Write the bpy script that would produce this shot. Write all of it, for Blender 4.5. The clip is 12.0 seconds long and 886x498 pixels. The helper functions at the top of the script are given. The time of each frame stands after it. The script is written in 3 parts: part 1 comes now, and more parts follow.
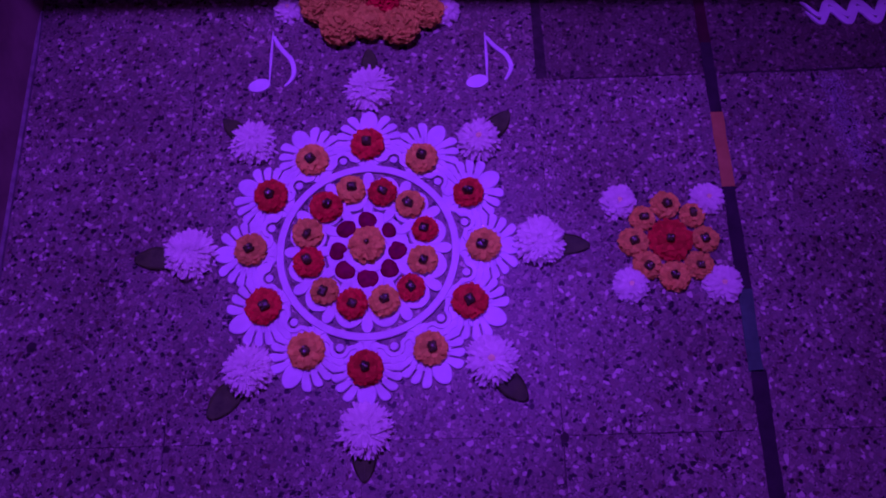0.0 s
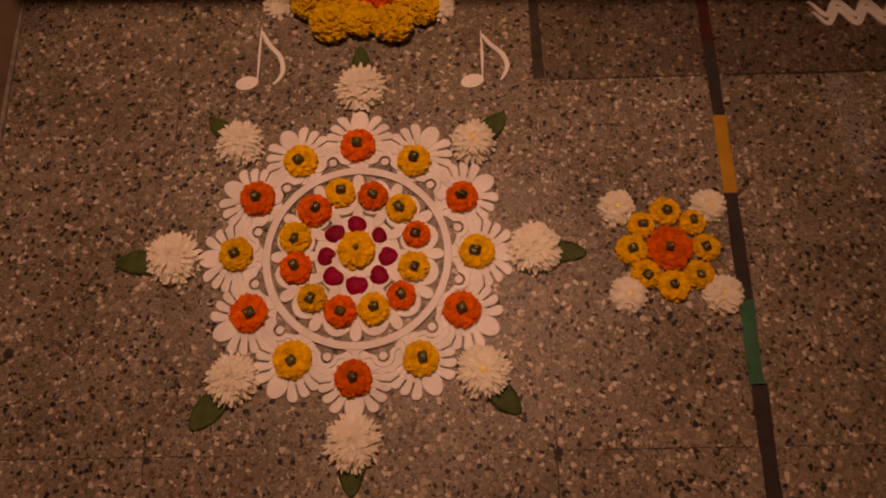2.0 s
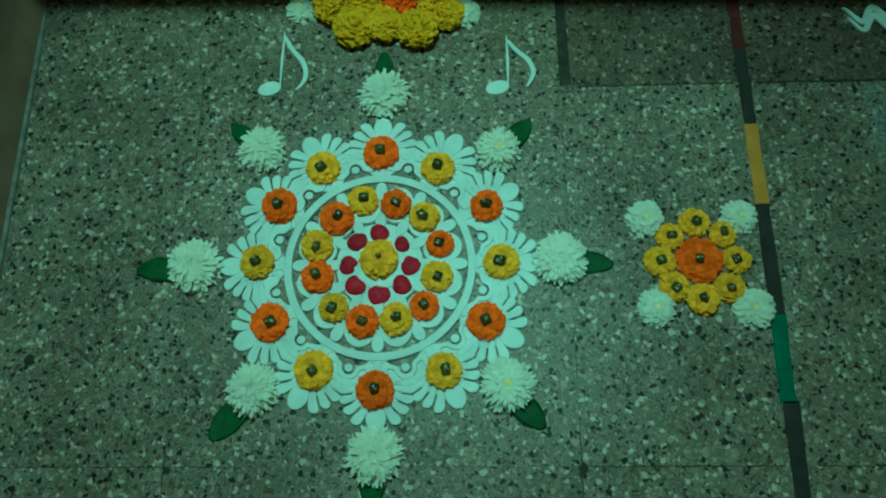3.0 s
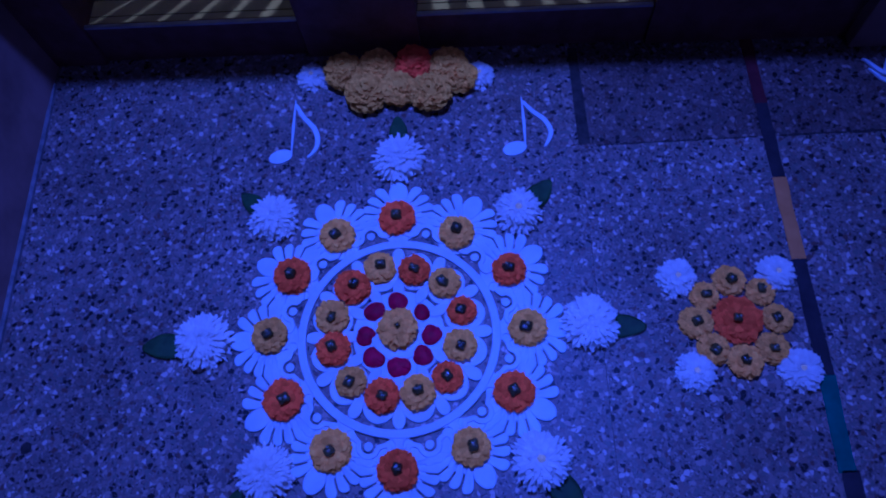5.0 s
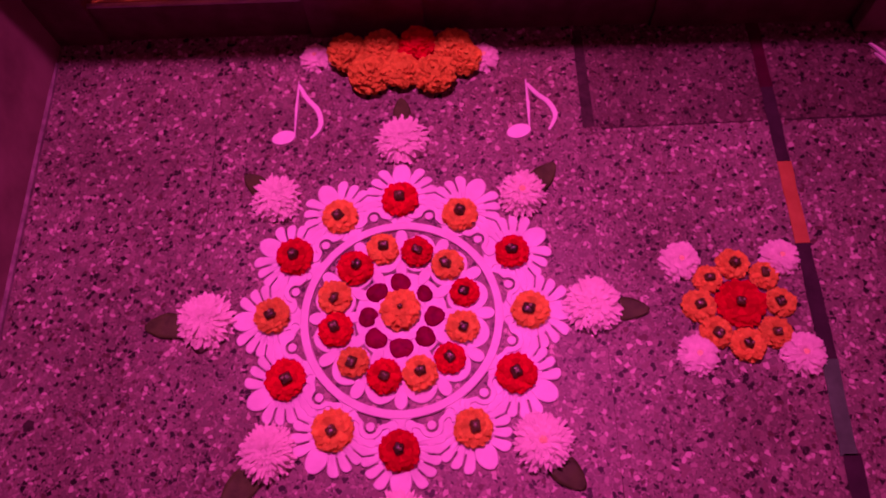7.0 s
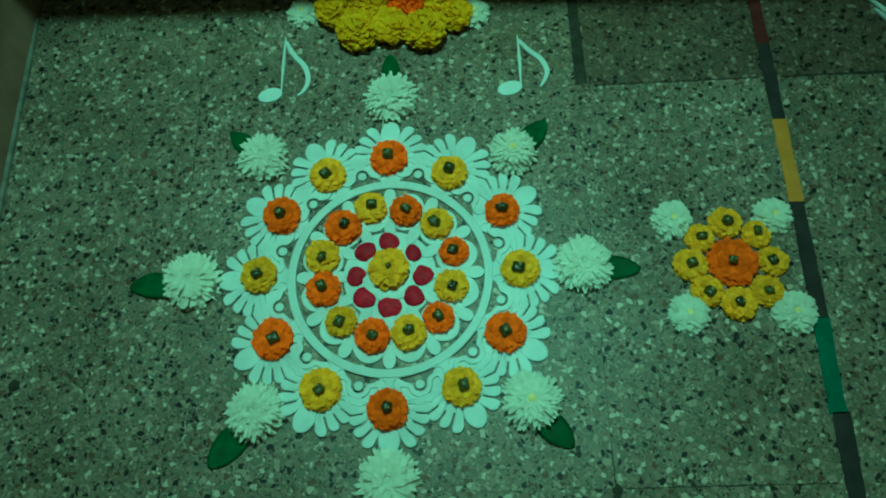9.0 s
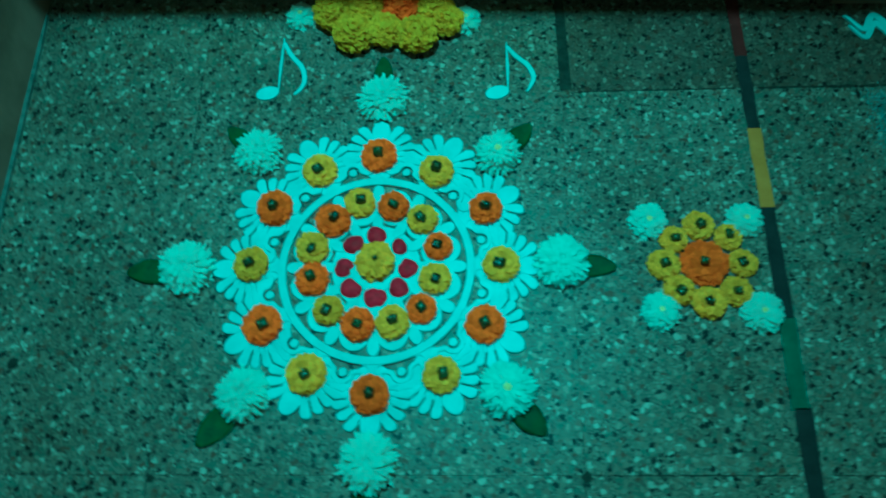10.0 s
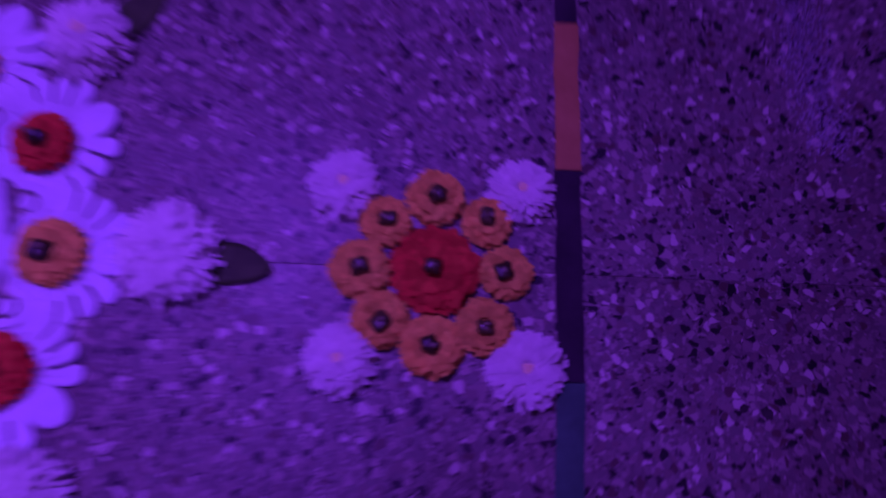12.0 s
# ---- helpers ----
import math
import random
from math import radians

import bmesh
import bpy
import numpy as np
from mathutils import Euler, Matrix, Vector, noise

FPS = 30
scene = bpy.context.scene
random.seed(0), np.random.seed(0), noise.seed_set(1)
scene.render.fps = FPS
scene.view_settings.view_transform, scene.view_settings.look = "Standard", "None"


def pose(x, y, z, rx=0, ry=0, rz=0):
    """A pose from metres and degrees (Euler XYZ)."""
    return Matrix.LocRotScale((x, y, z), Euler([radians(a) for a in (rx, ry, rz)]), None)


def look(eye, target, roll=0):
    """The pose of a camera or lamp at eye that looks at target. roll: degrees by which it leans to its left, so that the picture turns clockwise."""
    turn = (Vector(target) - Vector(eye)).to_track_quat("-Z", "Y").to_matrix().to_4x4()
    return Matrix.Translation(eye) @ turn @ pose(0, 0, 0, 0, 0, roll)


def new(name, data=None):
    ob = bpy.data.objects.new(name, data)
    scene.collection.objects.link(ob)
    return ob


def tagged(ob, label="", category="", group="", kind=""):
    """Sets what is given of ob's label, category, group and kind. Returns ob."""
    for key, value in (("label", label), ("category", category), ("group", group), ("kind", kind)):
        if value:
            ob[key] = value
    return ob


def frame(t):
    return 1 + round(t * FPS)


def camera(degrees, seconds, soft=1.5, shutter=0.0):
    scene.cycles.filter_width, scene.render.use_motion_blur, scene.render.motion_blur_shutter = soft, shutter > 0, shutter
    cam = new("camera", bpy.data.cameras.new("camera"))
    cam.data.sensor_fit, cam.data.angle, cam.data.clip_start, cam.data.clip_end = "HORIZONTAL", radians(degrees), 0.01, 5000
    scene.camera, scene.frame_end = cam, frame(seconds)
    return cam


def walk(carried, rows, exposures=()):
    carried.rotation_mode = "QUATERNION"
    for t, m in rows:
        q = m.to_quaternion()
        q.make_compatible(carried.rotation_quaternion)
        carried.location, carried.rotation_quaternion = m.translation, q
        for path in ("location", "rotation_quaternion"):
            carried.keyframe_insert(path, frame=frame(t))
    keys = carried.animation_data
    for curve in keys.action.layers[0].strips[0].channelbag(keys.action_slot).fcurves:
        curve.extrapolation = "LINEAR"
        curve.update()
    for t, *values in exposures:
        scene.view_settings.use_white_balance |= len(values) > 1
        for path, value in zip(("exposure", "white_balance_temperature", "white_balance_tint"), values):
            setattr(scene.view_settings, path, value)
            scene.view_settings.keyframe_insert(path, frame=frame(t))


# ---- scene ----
cam = camera(62.9, 12.0, soft=1.9, shutter=1.0)
PATH = [
    (0, (0.131, -0.299, 0.929), (0.082, 0.309, -0.976), -6.3),
    (0.5, (0.132, -0.298, 0.927), (0.085, 0.311, -0.978), -6.4),
    (1, (0.134, -0.295, 0.924), (0.087, 0.314, -0.98), -6.5),
    (1.5, (0.14, -0.289, 0.922), (0.098, 0.31, -0.986), -5.8),
    (2, (0.14, -0.271, 0.904), (0.093, 0.314, -1.008), -5.8),
    (2.5, (0.131, -0.255, 0.899), (0.06, 0.313, -1.017), -7.6),
    (3, (0.128, -0.253, 0.894), (0.041, 0.329, -1.017), -9.0),
    (5, (0.105, -0.249, 0.849), (0.013, 0.529, -0.992), -9.0),
    (5.5, (0.099, -0.248, 0.852), (0.007, 0.536, -0.986), -8.6),
    (6, (0.099, -0.252, 0.849), (0.006, 0.537, -0.986), -8.7),
    (6.5, (0.102, -0.255, 0.846), (0.003, 0.512, -0.999), -9.3),
    (7, (0.101, -0.259, 0.843), (0.007, 0.496, -1.007), -8.9),
    (9, (0.11, -0.269, 0.826), (0.02, 0.412, -1.053), -9.3),
    (9.5, (0.113, -0.287, 0.85), (0.031, 0.407, -1.024), -8.8),
    (10, (0.131, -0.3, 0.854), (0.04, 0.407, -1.015), -7.6),
    (10.5, (0.238, -0.312, 0.843), (0.136, 0.377, -1.032), -6.2),
    (10.8, (0.291, -0.275, 0.812), (0.232, 0.385, -1.071), -4.3),
    (11, (0.324, -0.252, 0.768), (0.280, 0.443, -1.107), -2.7),
    (11.5, (0.359, -0.165, 0.61), (0.362, 0.44, -1.296), 1.3),
    (12, (0.409, -0.109, 0.467), (0.433, 0.4, -1.467), 4.9),
]

# seconds, stops, kelvin, tint: the colour-cycling lamp tints the whole picture on the way
TINTS = [
    (0.0, -2.50, 7099, 399), (0.5, -1.94, 7998, 437), (1.0, -1.60, 10506, 423), (1.25, -1.5, 16500, 382),
    (1.5, -1.38, 95000, 300), (1.8, -0.99, 98000, 205), (2.0, -0.85, 30000, 75), (2.25, -0.52, 8200, -22),
    (2.5, -0.35, 6486, -40), (3.0, -0.32, 4180, -92), (3.5, -0.25, 5600, -175), (4.0, -0.2, 2830, -88),
    (4.2, -0.42, 3280, -15), (4.5, -0.9, 3260, 30), (4.8, -1.4, 3100, 56), (5.0, -1.80, 3290, 74),
    (5.25, -2.5, 4150, 155), (5.5, -2.42, 5650, 285), (6.0, -1.99, 7525, 437), (6.5, -1.58, 8502, 475),
    (7.0, -1.30, 10002, 475), (7.25, -1.42, 17000, 395), (7.5, -1.4, 85000, 302), (7.8, -0.99, 98000, 205),
    (8.0, -0.85, 30000, 85), (8.25, -0.52, 8200, -18), (8.5, -0.36, 6400, -38), (8.75, -0.3, 5200, -72),
    (9.0, -0.27, 4313, -108), (9.5, -0.22, 4800, -188), (10.0, -0.2, 2740, -95), (10.2, -0.42, 3280, -15),
    (10.5, -0.8, 3223, 20), (10.8, -1.34, 3000, 46), (11.0, -2.0, 3621, 100), (11.3, -2.8, 3750, 122),
    (11.5, -3.22, 5018, 228), (12.0, -2.56, 6697, 361),
]
walk(cam, [(t, look(eye, target, roll)) for t, eye, target, roll in PATH], exposures=TINTS)

# ---- light ----
world = bpy.data.worlds.new("world")
scene.world = world
world.use_nodes = True
world.node_tree.nodes["Background"].inputs["Color"].default_value = (1.0, 0.6, 0.42, 1)
world.node_tree.nodes["Background"].inputs["Strength"].default_value = 0.13


def lamp(name, kind, eye, target, energy, colour, size=0.02, cone=60, blend=1.0):
    data = bpy.data.lights.new(name, kind)
    data.energy, data.color = energy, colour
    data.shadow_soft_size = size
    if kind == "SPOT":
        data.spot_size, data.spot_blend = radians(cone), blend
    ob = new(name, data)
    ob.matrix_world = look(eye, target)
    return ob


lamp("spot_lamp", "SPOT", (0.02, 0.29, 1.45), (0.02, -0.02, 0.0), 57.0, (1.0, 0.98, 0.96), 0.06, 84, 1.0)
lamp("room_lamp", "POINT", (1.15, -0.75, 2.1), (0, 0, 0), 10.0, (1.0, 0.74, 0.5), 0.06)
lamp("small_lamp", "SPOT", (0.42, -0.62, 1.75), (0.205, -0.055, 0.0), 14.0, (0.88, 1.0, 1.10), 0.02, 12.5, 1.0)
lamp("inner_room_lamp", "POINT", (0.03, 0.78, 2.0), (0, 0, 0), 120.0, (1.0, 0.85, 0.07), 0.012)


# ---- materials ----
def material(name, colour=(0.5, 0.5, 0.5), rough=0.6, specular=0.4, sheen=0.0):
    mat = bpy.data.materials.new(name)
    mat.use_nodes = True
    nodes = mat.node_tree.nodes
    shader = nodes["Principled BSDF"]
    shader.inputs["Base Color"].default_value = (*colour, 1)
    shader.inputs["Roughness"].default_value = rough
    shader.inputs["Specular IOR Level"].default_value = specular
    shader.inputs["Sheen Weight"].default_value = sheen
    return mat, nodes, mat.node_tree.links, shader


def node(nodes, kind, **values):
    n = nodes.new(kind)
    for key, value in values.items():
        n.inputs[key.replace("_", " ")].default_value = value
    return n


def ramp(nodes, stops, mode="LINEAR"):
    n = nodes.new("ShaderNodeValToRGB")
    n.color_ramp.interpolation = mode
    while len(n.color_ramp.elements) < len(stops):
        n.color_ramp.elements.new(0.5)
    for element, (place, colour) in zip(n.color_ramp.elements, stops):
        element.position, element.color = place, (*colour, 1)
    return n


def mix(nodes, links, a, b, factor, mode="MIX"):
    n = nodes.new("ShaderNodeMix")
    n.data_type, n.blend_type = "RGBA", mode
    for socket, value in ((n.inputs[0], factor), (n.inputs[6], a), (n.inputs[7], b)):
        if isinstance(value, (int, float)):
            socket.default_value = value
        elif isinstance(value, tuple):
            socket.default_value = (*value, 1)
        else:
            links.new(value, socket)
    return n.outputs[2]


def bump(nodes, links, shader, height, strength, distance):
    n = node(nodes, "ShaderNodeBump", Strength=strength, Distance=distance)
    links.new(height, n.inputs["Height"])
    links.new(n.outputs["Normal"], shader.inputs["Normal"])


def terrazzo(name, tint):
    mat, nodes, links, shader = material(name, rough=0.42, specular=0.35)
    place = nodes.new("ShaderNodeNewGeometry")
    info = nodes.new("ShaderNodeObjectInfo")
    shift = nodes.new("ShaderNodeVectorMath")
    shift.operation = "MULTIPLY_ADD"
    links.new(info.outputs["Random"], shift.inputs[0])
    shift.inputs[1].default_value = (13.0, 7.0, 3.0)
    links.new(place.outputs["Position"], shift.inputs[2])
    wob = node(nodes, "ShaderNodeTexNoise", Scale=130.0, Detail=2.0)
    links.new(shift.outputs[0], wob.inputs["Vector"])
    warp = nodes.new("ShaderNodeVectorMath")
    warp.operation = "MULTIPLY_ADD"
    links.new(wob.outputs["Color"], warp.inputs[0])
    warp.inputs[1].default_value = (0.006, 0.006, 0.006)
    links.new(shift.outputs[0], warp.inputs[2])

    def chips(scale, stops, share, joint):
        cell = node(nodes, "ShaderNodeTexVoronoi", Scale=scale, Randomness=1.0)
        rim = node(nodes, "ShaderNodeTexVoronoi", Scale=scale, Randomness=1.0)
        rim.feature = "DISTANCE_TO_EDGE"
        tone = nodes.new("ShaderNodeSeparateColor")
        colour = ramp(nodes, stops, "CONSTANT")
        chosen = nodes.new("ShaderNodeMath")
        chosen.operation = "LESS_THAN"
        chosen.inputs[1].default_value = share
        size = nodes.new("ShaderNodeMath")
        size.operation = "MULTIPLY"
        size.inputs[1].default_value = joint
        inside = nodes.new("ShaderNodeMath")
        inside.operation = "GREATER_THAN"
        both = nodes.new("ShaderNodeMath")
        both.operation = "MULTIPLY"
        for a, b in ((warp.outputs[0], cell.inputs["Vector"]), (warp.outputs[0], rim.inputs["Vector"]), (cell.outputs["Color"], tone.inputs[0]), (tone.outputs[0], colour.inputs[0]),
                     (tone.outputs[1], chosen.inputs[0]), (tone.outputs[2], size.inputs[0]), (rim.outputs["Distance"], inside.inputs[0]), (size.outputs[0], inside.inputs[1]),
                     (chosen.outputs[0], both.inputs[0]), (inside.outputs[0], both.inputs[1])):
            links.new(a, b)
        return colour.outputs[0], both.outputs[0]

    stain = node(nodes, "ShaderNodeTexNoise", Scale=7.0, Detail=5.0, Roughness=0.6)
    links.new(shift.outputs[0], stain.inputs["Vector"])
    grain = node(nodes, "ShaderNodeTexNoise", Scale=900.0, Detail=2.0)
    links.new(shift.outputs[0], grain.inputs["Vector"])
    cement = ramp(nodes, [(0.3, (0.118, 0.104, 0.086)), (0.7, (0.196, 0.180, 0.156))])
    links.new(stain.outputs[0], cement.inputs[0])
    fine, fine_in = chips(380.0, [(0.0, (0.035, 0.032, 0.030)), (0.12, (0.130, 0.116, 0.098)), (0.5, (0.205, 0.184, 0.156)), (0.82, (0.295, 0.268, 0.232))], 0.85, 0.10)
    base = mix(nodes, links, cement.outputs[0], fine, fine_in)
    coarse, coarse_in = chips(185.0, [(0.0, (0.007, 0.007, 0.008)), (0.16, (0.090, 0.060, 0.042)), (0.23, (0.170, 0.138, 0.112)), (0.38, (0.150, 0.150, 0.124)), (0.55, (0.220, 0.190, 0.158)), (0.74, (0.315, 0.280, 0.238)), (0.89, (0.50, 0.465, 0.415))], 0.64, 0.15)
    base = mix(nodes, links, base, coarse, coarse_in)
    dust = ramp(nodes, [(0.0, (0.86, 0.86, 0.84)), (1.0, (1.08, 1.07, 1.04))])
    links.new(grain.outputs[0], dust.inputs[0])
    base = mix(nodes, links, base, dust.outputs[0], 1.0, "MULTIPLY")
    wear = ramp(nodes, [(0.35, (0.8, 0.79, 0.77)), (0.65, (1.08, 1.08, 1.08))])
    links.new(stain.outputs[0], wear.inputs[0])
    base = mix(nodes, links, base, wear.outputs[0], 1.0, "MULTIPLY")
    base = mix(nodes, links, base, tint, 1.0, "MULTIPLY")
    links.new(base, shader.inputs["Base Color"])
    gloss = ramp(nodes, [(0.3, (0.354, 0.337, 0.374)), (0.7, (0.572, 0.544, 0.605))])
    links.new(stain.outputs[0], gloss.inputs[0])
    links.new(gloss.outputs[0], shader.inputs["Roughness"])
    bump(nodes, links, shader, grain.outputs[0], 0.25, 0.0006)
    return mat


def mottled(name, dark, light, scale, rough=0.6, specular=0.3, fine=0.0, fine_scale=400.0, sheen=0.0, per_object=0.0, per_island=0.0, thin=0.0):
    mat, nodes, links, shader = material(name, light, rough, specular, sheen)
    place = nodes.new("ShaderNodeNewGeometry")
    cloud = node(nodes, "ShaderNodeTexNoise", Scale=scale, Detail=4.0, Roughness=0.6)
    links.new(place.outputs["Position"], cloud.inputs["Vector"])
    tone = ramp(nodes, [(0.32, dark), (0.68, light)])
    links.new(cloud.outputs[0], tone.inputs[0])
    colour = tone.outputs[0]
    if per_object:
        info = nodes.new("ShaderNodeObjectInfo")
        vary = ramp(nodes, [(0.0, (1 - per_object,) * 3), (1.0, (1 + per_object,) * 3)])
        links.new(info.outputs["Random"], vary.inputs[0])
        colour = mix(nodes, links, colour, vary.outputs[0], 1.0, "MULTIPLY")
    if per_island:
        vary = ramp(nodes, [(0.0, (1 - per_island, 1 - 1.3 * per_island, 1 - 1.5 * per_island)), (1.0, (1 + per_island * 0.7,) * 3)])
        links.new(place.outputs["Random Per Island"], vary.inputs[0])
        colour = mix(nodes, links, colour, vary.outputs[0], 1.0, "MULTIPLY")
    links.new(colour, shader.inputs["Base Color"])
    if fine:
        grain = node(nodes, "ShaderNodeTexNoise", Scale=fine_scale, Detail=3.0)
        links.new(place.outputs["Position"], grain.inputs["Vector"])
        bump(nodes, links, shader, grain.outputs[0], fine, 0.001)
    if thin:
        glow_through = nodes.new("ShaderNodeBsdfTranslucent")
        links.new(colour, glow_through.inputs["Color"])
        blend = nodes.new("ShaderNodeMixShader")
        blend.inputs[0].default_value = thin
        links.new(shader.outputs[0], blend.inputs[1])
        links.new(glow_through.outputs[0], blend.inputs[2])
        links.new(blend.outputs[0], nodes["Material Output"].inputs["Surface"])
    return mat


TERRAZZO = terrazzo("terrazzo", (1.015, 1.0, 0.985))
# same terrazzo with a darker, browner tint, for the top row's right-hand tiles
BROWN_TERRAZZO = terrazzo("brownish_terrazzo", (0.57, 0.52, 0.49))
GROUT = mottled("grout", (0.07, 0.064, 0.052), (0.12, 0.11, 0.09), 40, 0.9, 0.1, 0.4)
STAIN = mottled("dark_mark", (0.02, 0.019, 0.016), (0.06, 0.055, 0.045), 60, 0.8, 0.2, 0.4)
PLASTER = mottled("grey_plaster", (0.165, 0.115, 0.085), (0.30, 0.215, 0.165), 9, 0.8, 0.2, 0.5, 220)
DARK_STONE = mottled("dark_stone", (0.085, 0.042, 0.034), (0.155, 0.080, 0.066), 30, 0.55, 0.3, 0.2)
WALL_PAINT = mottled("wall_paint", (0.28, 0.27, 0.25), (0.36, 0.35, 0.32), 4, 0.85, 0.2, 0.3)
CEMENT = mottled("pale_cement", (0.13, 0.125, 0.115), (0.26, 0.25, 0.23), 60, 0.85, 0.15, 0.5, 300)
CREAM_TILE = mottled("cream_tile", (0.36, 0.31, 0.11), (0.46, 0.40, 0.16), 12, 0.4, 0.4)
METAL = mottled("aluminium", (0.25, 0.25, 0.26), (0.4, 0.4, 0.42), 25, 0.35, 0.6)
WHITE = mottled("white_board", (0.60, 0.645, 0.66), (0.72, 0.775, 0.79), 35, 0.55, 0.3, 0.15, 500, 0, 0.04)
PALE_SPECK = mottled("pale_speck", (0.26, 0.27, 0.27), (0.40, 0.41, 0.41), 160, 0.95, 0.05, 0.8, 700)
ORANGE = mottled("orange_petal", (0.77, 0.130, 0.010), (0.96, 0.208, 0.018), 150, 0.75, 0.06, 0.3, 500, 0.0, 0.12, 0.22, 0.32)
YELLOW = mottled("yellow_petal", (0.83, 0.465, 0.032), (0.97, 0.62, 0.066), 150, 0.75, 0.06, 0.3, 500, 0.0, 0.08, 0.18, 0.32)
AMBER = mottled("golden_petal", (0.80, 0.48, 0.022), (0.96, 0.68, 0.045), 120, 0.75, 0.06, 0.3, 500, 0.0, 0.1, 0.18, 0.32)
CREAM = mottled("white_petal", (0.80, 0.81, 0.73), (0.93, 0.94, 0.86), 120, 0.7, 0.1, 0.1, 600, 0.0, 0.04, 0.06, 0.42)
POLLEN = mottled("pale_yellow_heart", (0.76, 0.64, 0.24), (0.88, 0.78, 0.40), 300, 0.8, 0.1, 0.5, 900)
CALYX = mottled("calyx_green", (0.028, 0.030, 0.008), (0.078, 0.070, 0.018), 250, 0.26, 0.5, 0.4, 900, 0, 0.5)
STEM = mottled("stem_brown", (0.16, 0.16, 0.08), (0.30, 0.29, 0.16), 300, 0.7, 0.3)
ROSE = mottled("rose_petal", (0.20, 0.003, 0.022), (0.36, 0.006, 0.042), 120, 0.6, 0.2, 0.3, 500, 0.0, 0.2)
LEAF = mottled("leaf_green", (0.022, 0.046, 0.011), (0.042, 0.086, 0.020), 70, 0.65, 0.25, 0.3, 300, 0, 0.2)
BLACK_PAPER = mottled("black_paper", (0.023, 0.020, 0.021), (0.040, 0.035, 0.036), 40, 0.75, 0.2, 0.3)
ORANGE_PAPER = mottled("orange_paper", (0.38, 0.19, 0.03), (0.47, 0.25, 0.05), 40, 0.75, 0.2, 0.3)
GREEN_PAPER = mottled("green_paper", (0.006, 0.095, 0.06), (0.012, 0.14, 0.09), 40, 0.75, 0.2, 0.3)
MAROON_PAPER = mottled("maroon_paper", (0.05, 0.012, 0.012), (0.08, 0.02, 0.02), 40, 0.75, 0.2, 0.3)


# ---- makers ----
def finish(bm, name, smooth=False):
    mesh = bpy.data.meshes.new(name)
    bmesh.ops.recalc_face_normals(bm, faces=bm.faces)
    bm.to_mesh(mesh)
    bm.free()
    if smooth:
        for p in mesh.polygons:
            p.use_smooth = True
    return mesh


def part(name, mesh, mat, parent=None, label="", m=None):
    if isinstance(mesh, bmesh.types.BMesh):
        mesh = finish(mesh, name)
    if mat and not mesh.materials:
        mesh.materials.append(mat)
    ob = new(name, mesh)
    if m is not None:
        ob.matrix_basis = m
    if parent:
        ob.parent = parent
    return tagged(ob, label)


def empty(name, m, label, category, group=""):
    ob = new(name)
    ob.empty_display_size = 0.01
    ob.matrix_basis = m
    return tagged(ob, label, category, group)


def box(x0, y0, z0, x1, y1, z1, chamfer=0.0):
    bm = bmesh.new()
    bmesh.ops.create_cube(bm, size=1)
    for v in bm.verts:
        v.co = Vector(((x0 + x1) / 2 + v.co.x * (x1 - x0), (y0 + y1) / 2 + v.co.y * (y1 - y0), (z0 + z1) / 2 + v.co.z * (z1 - z0)))
    if chamfer:
        bmesh.ops.bevel(bm, geom=bm.edges[:], offset=chamfer, segments=2, affect="EDGES", profile=0.6)
    return bm


def plate(points, height, edge=0.0008, z=0.0, bm=None):
    """A flat cut-out piece with a softly rounded upper edge; the outline runs counter-clockwise."""
    bm = bm or bmesh.new()
    n = len(points)
    pts = [Vector((x, y, 0)) for x, y in points]
    inward = []
    for i in range(n):
        d = (pts[(i + 1) % n] - pts[i - 1])
        inward.append(Vector((-d.y, d.x, 0)).normalized())
    rings = []
    for inset, h in ((0.0, z), (0.0, z + height - edge), (edge * 0.35, z + height - edge * 0.3), (edge * 1.3, z + height)):
        rings.append([bm.verts.new(p + w * inset + Vector((0, 0, h))) for p, w in zip(pts, inward)])
    for low, high in zip(rings, rings[1:]):
        for i in range(n):
            bm.faces.new((low[i], low[(i + 1) % n], high[(i + 1) % n], high[i]))
    bm.faces.new(rings[-1])
    bm.faces.new(rings[0][::-1])
    return bm


def ribbon(path, width, height, closed=False, z=0.0, ends=0.35, bm=None):
    """A raised band along a path in the plane; width may be a number or one number a point."""
    bm = bm or bmesh.new()
    pts = [Vector((x, y, 0)) for x, y in path]
    n = len(pts)
    rows = []
    for i, p in enumerate(pts):
        a, b = (pts[i - 1], pts[(i + 1) % n]) if closed else (pts[max(i - 1, 0)], pts[min(i + 1, n - 1)])
        side = Vector((-(b - a).y, (b - a).x, 0)).normalized()
        w = (width[i] if isinstance(width, (list, tuple)) else width) / 2
        if not closed and i in (0, n - 1):
            w *= ends
        rows.append([bm.verts.new(p + side * w * s + Vector((0, 0, z + height * h))) for s, h in ((1, 0), (1, 0.82), (0.84, 0.98), (0, 1.0), (-0.84, 0.98), (-1, 0.82), (-1, 0))])
    for i in range(n if closed else n - 1):
        a, b = rows[i], rows[(i + 1) % n]
        for k in range(6):
            bm.faces.new((a[k], b[k], b[k + 1], a[k + 1]))
        bm.faces.new((a[6], b[6], b[0], a[0]))
    if not closed:
        bm.faces.new(rows[0])
        bm.faces.new(rows[-1][::-1])
    return bm


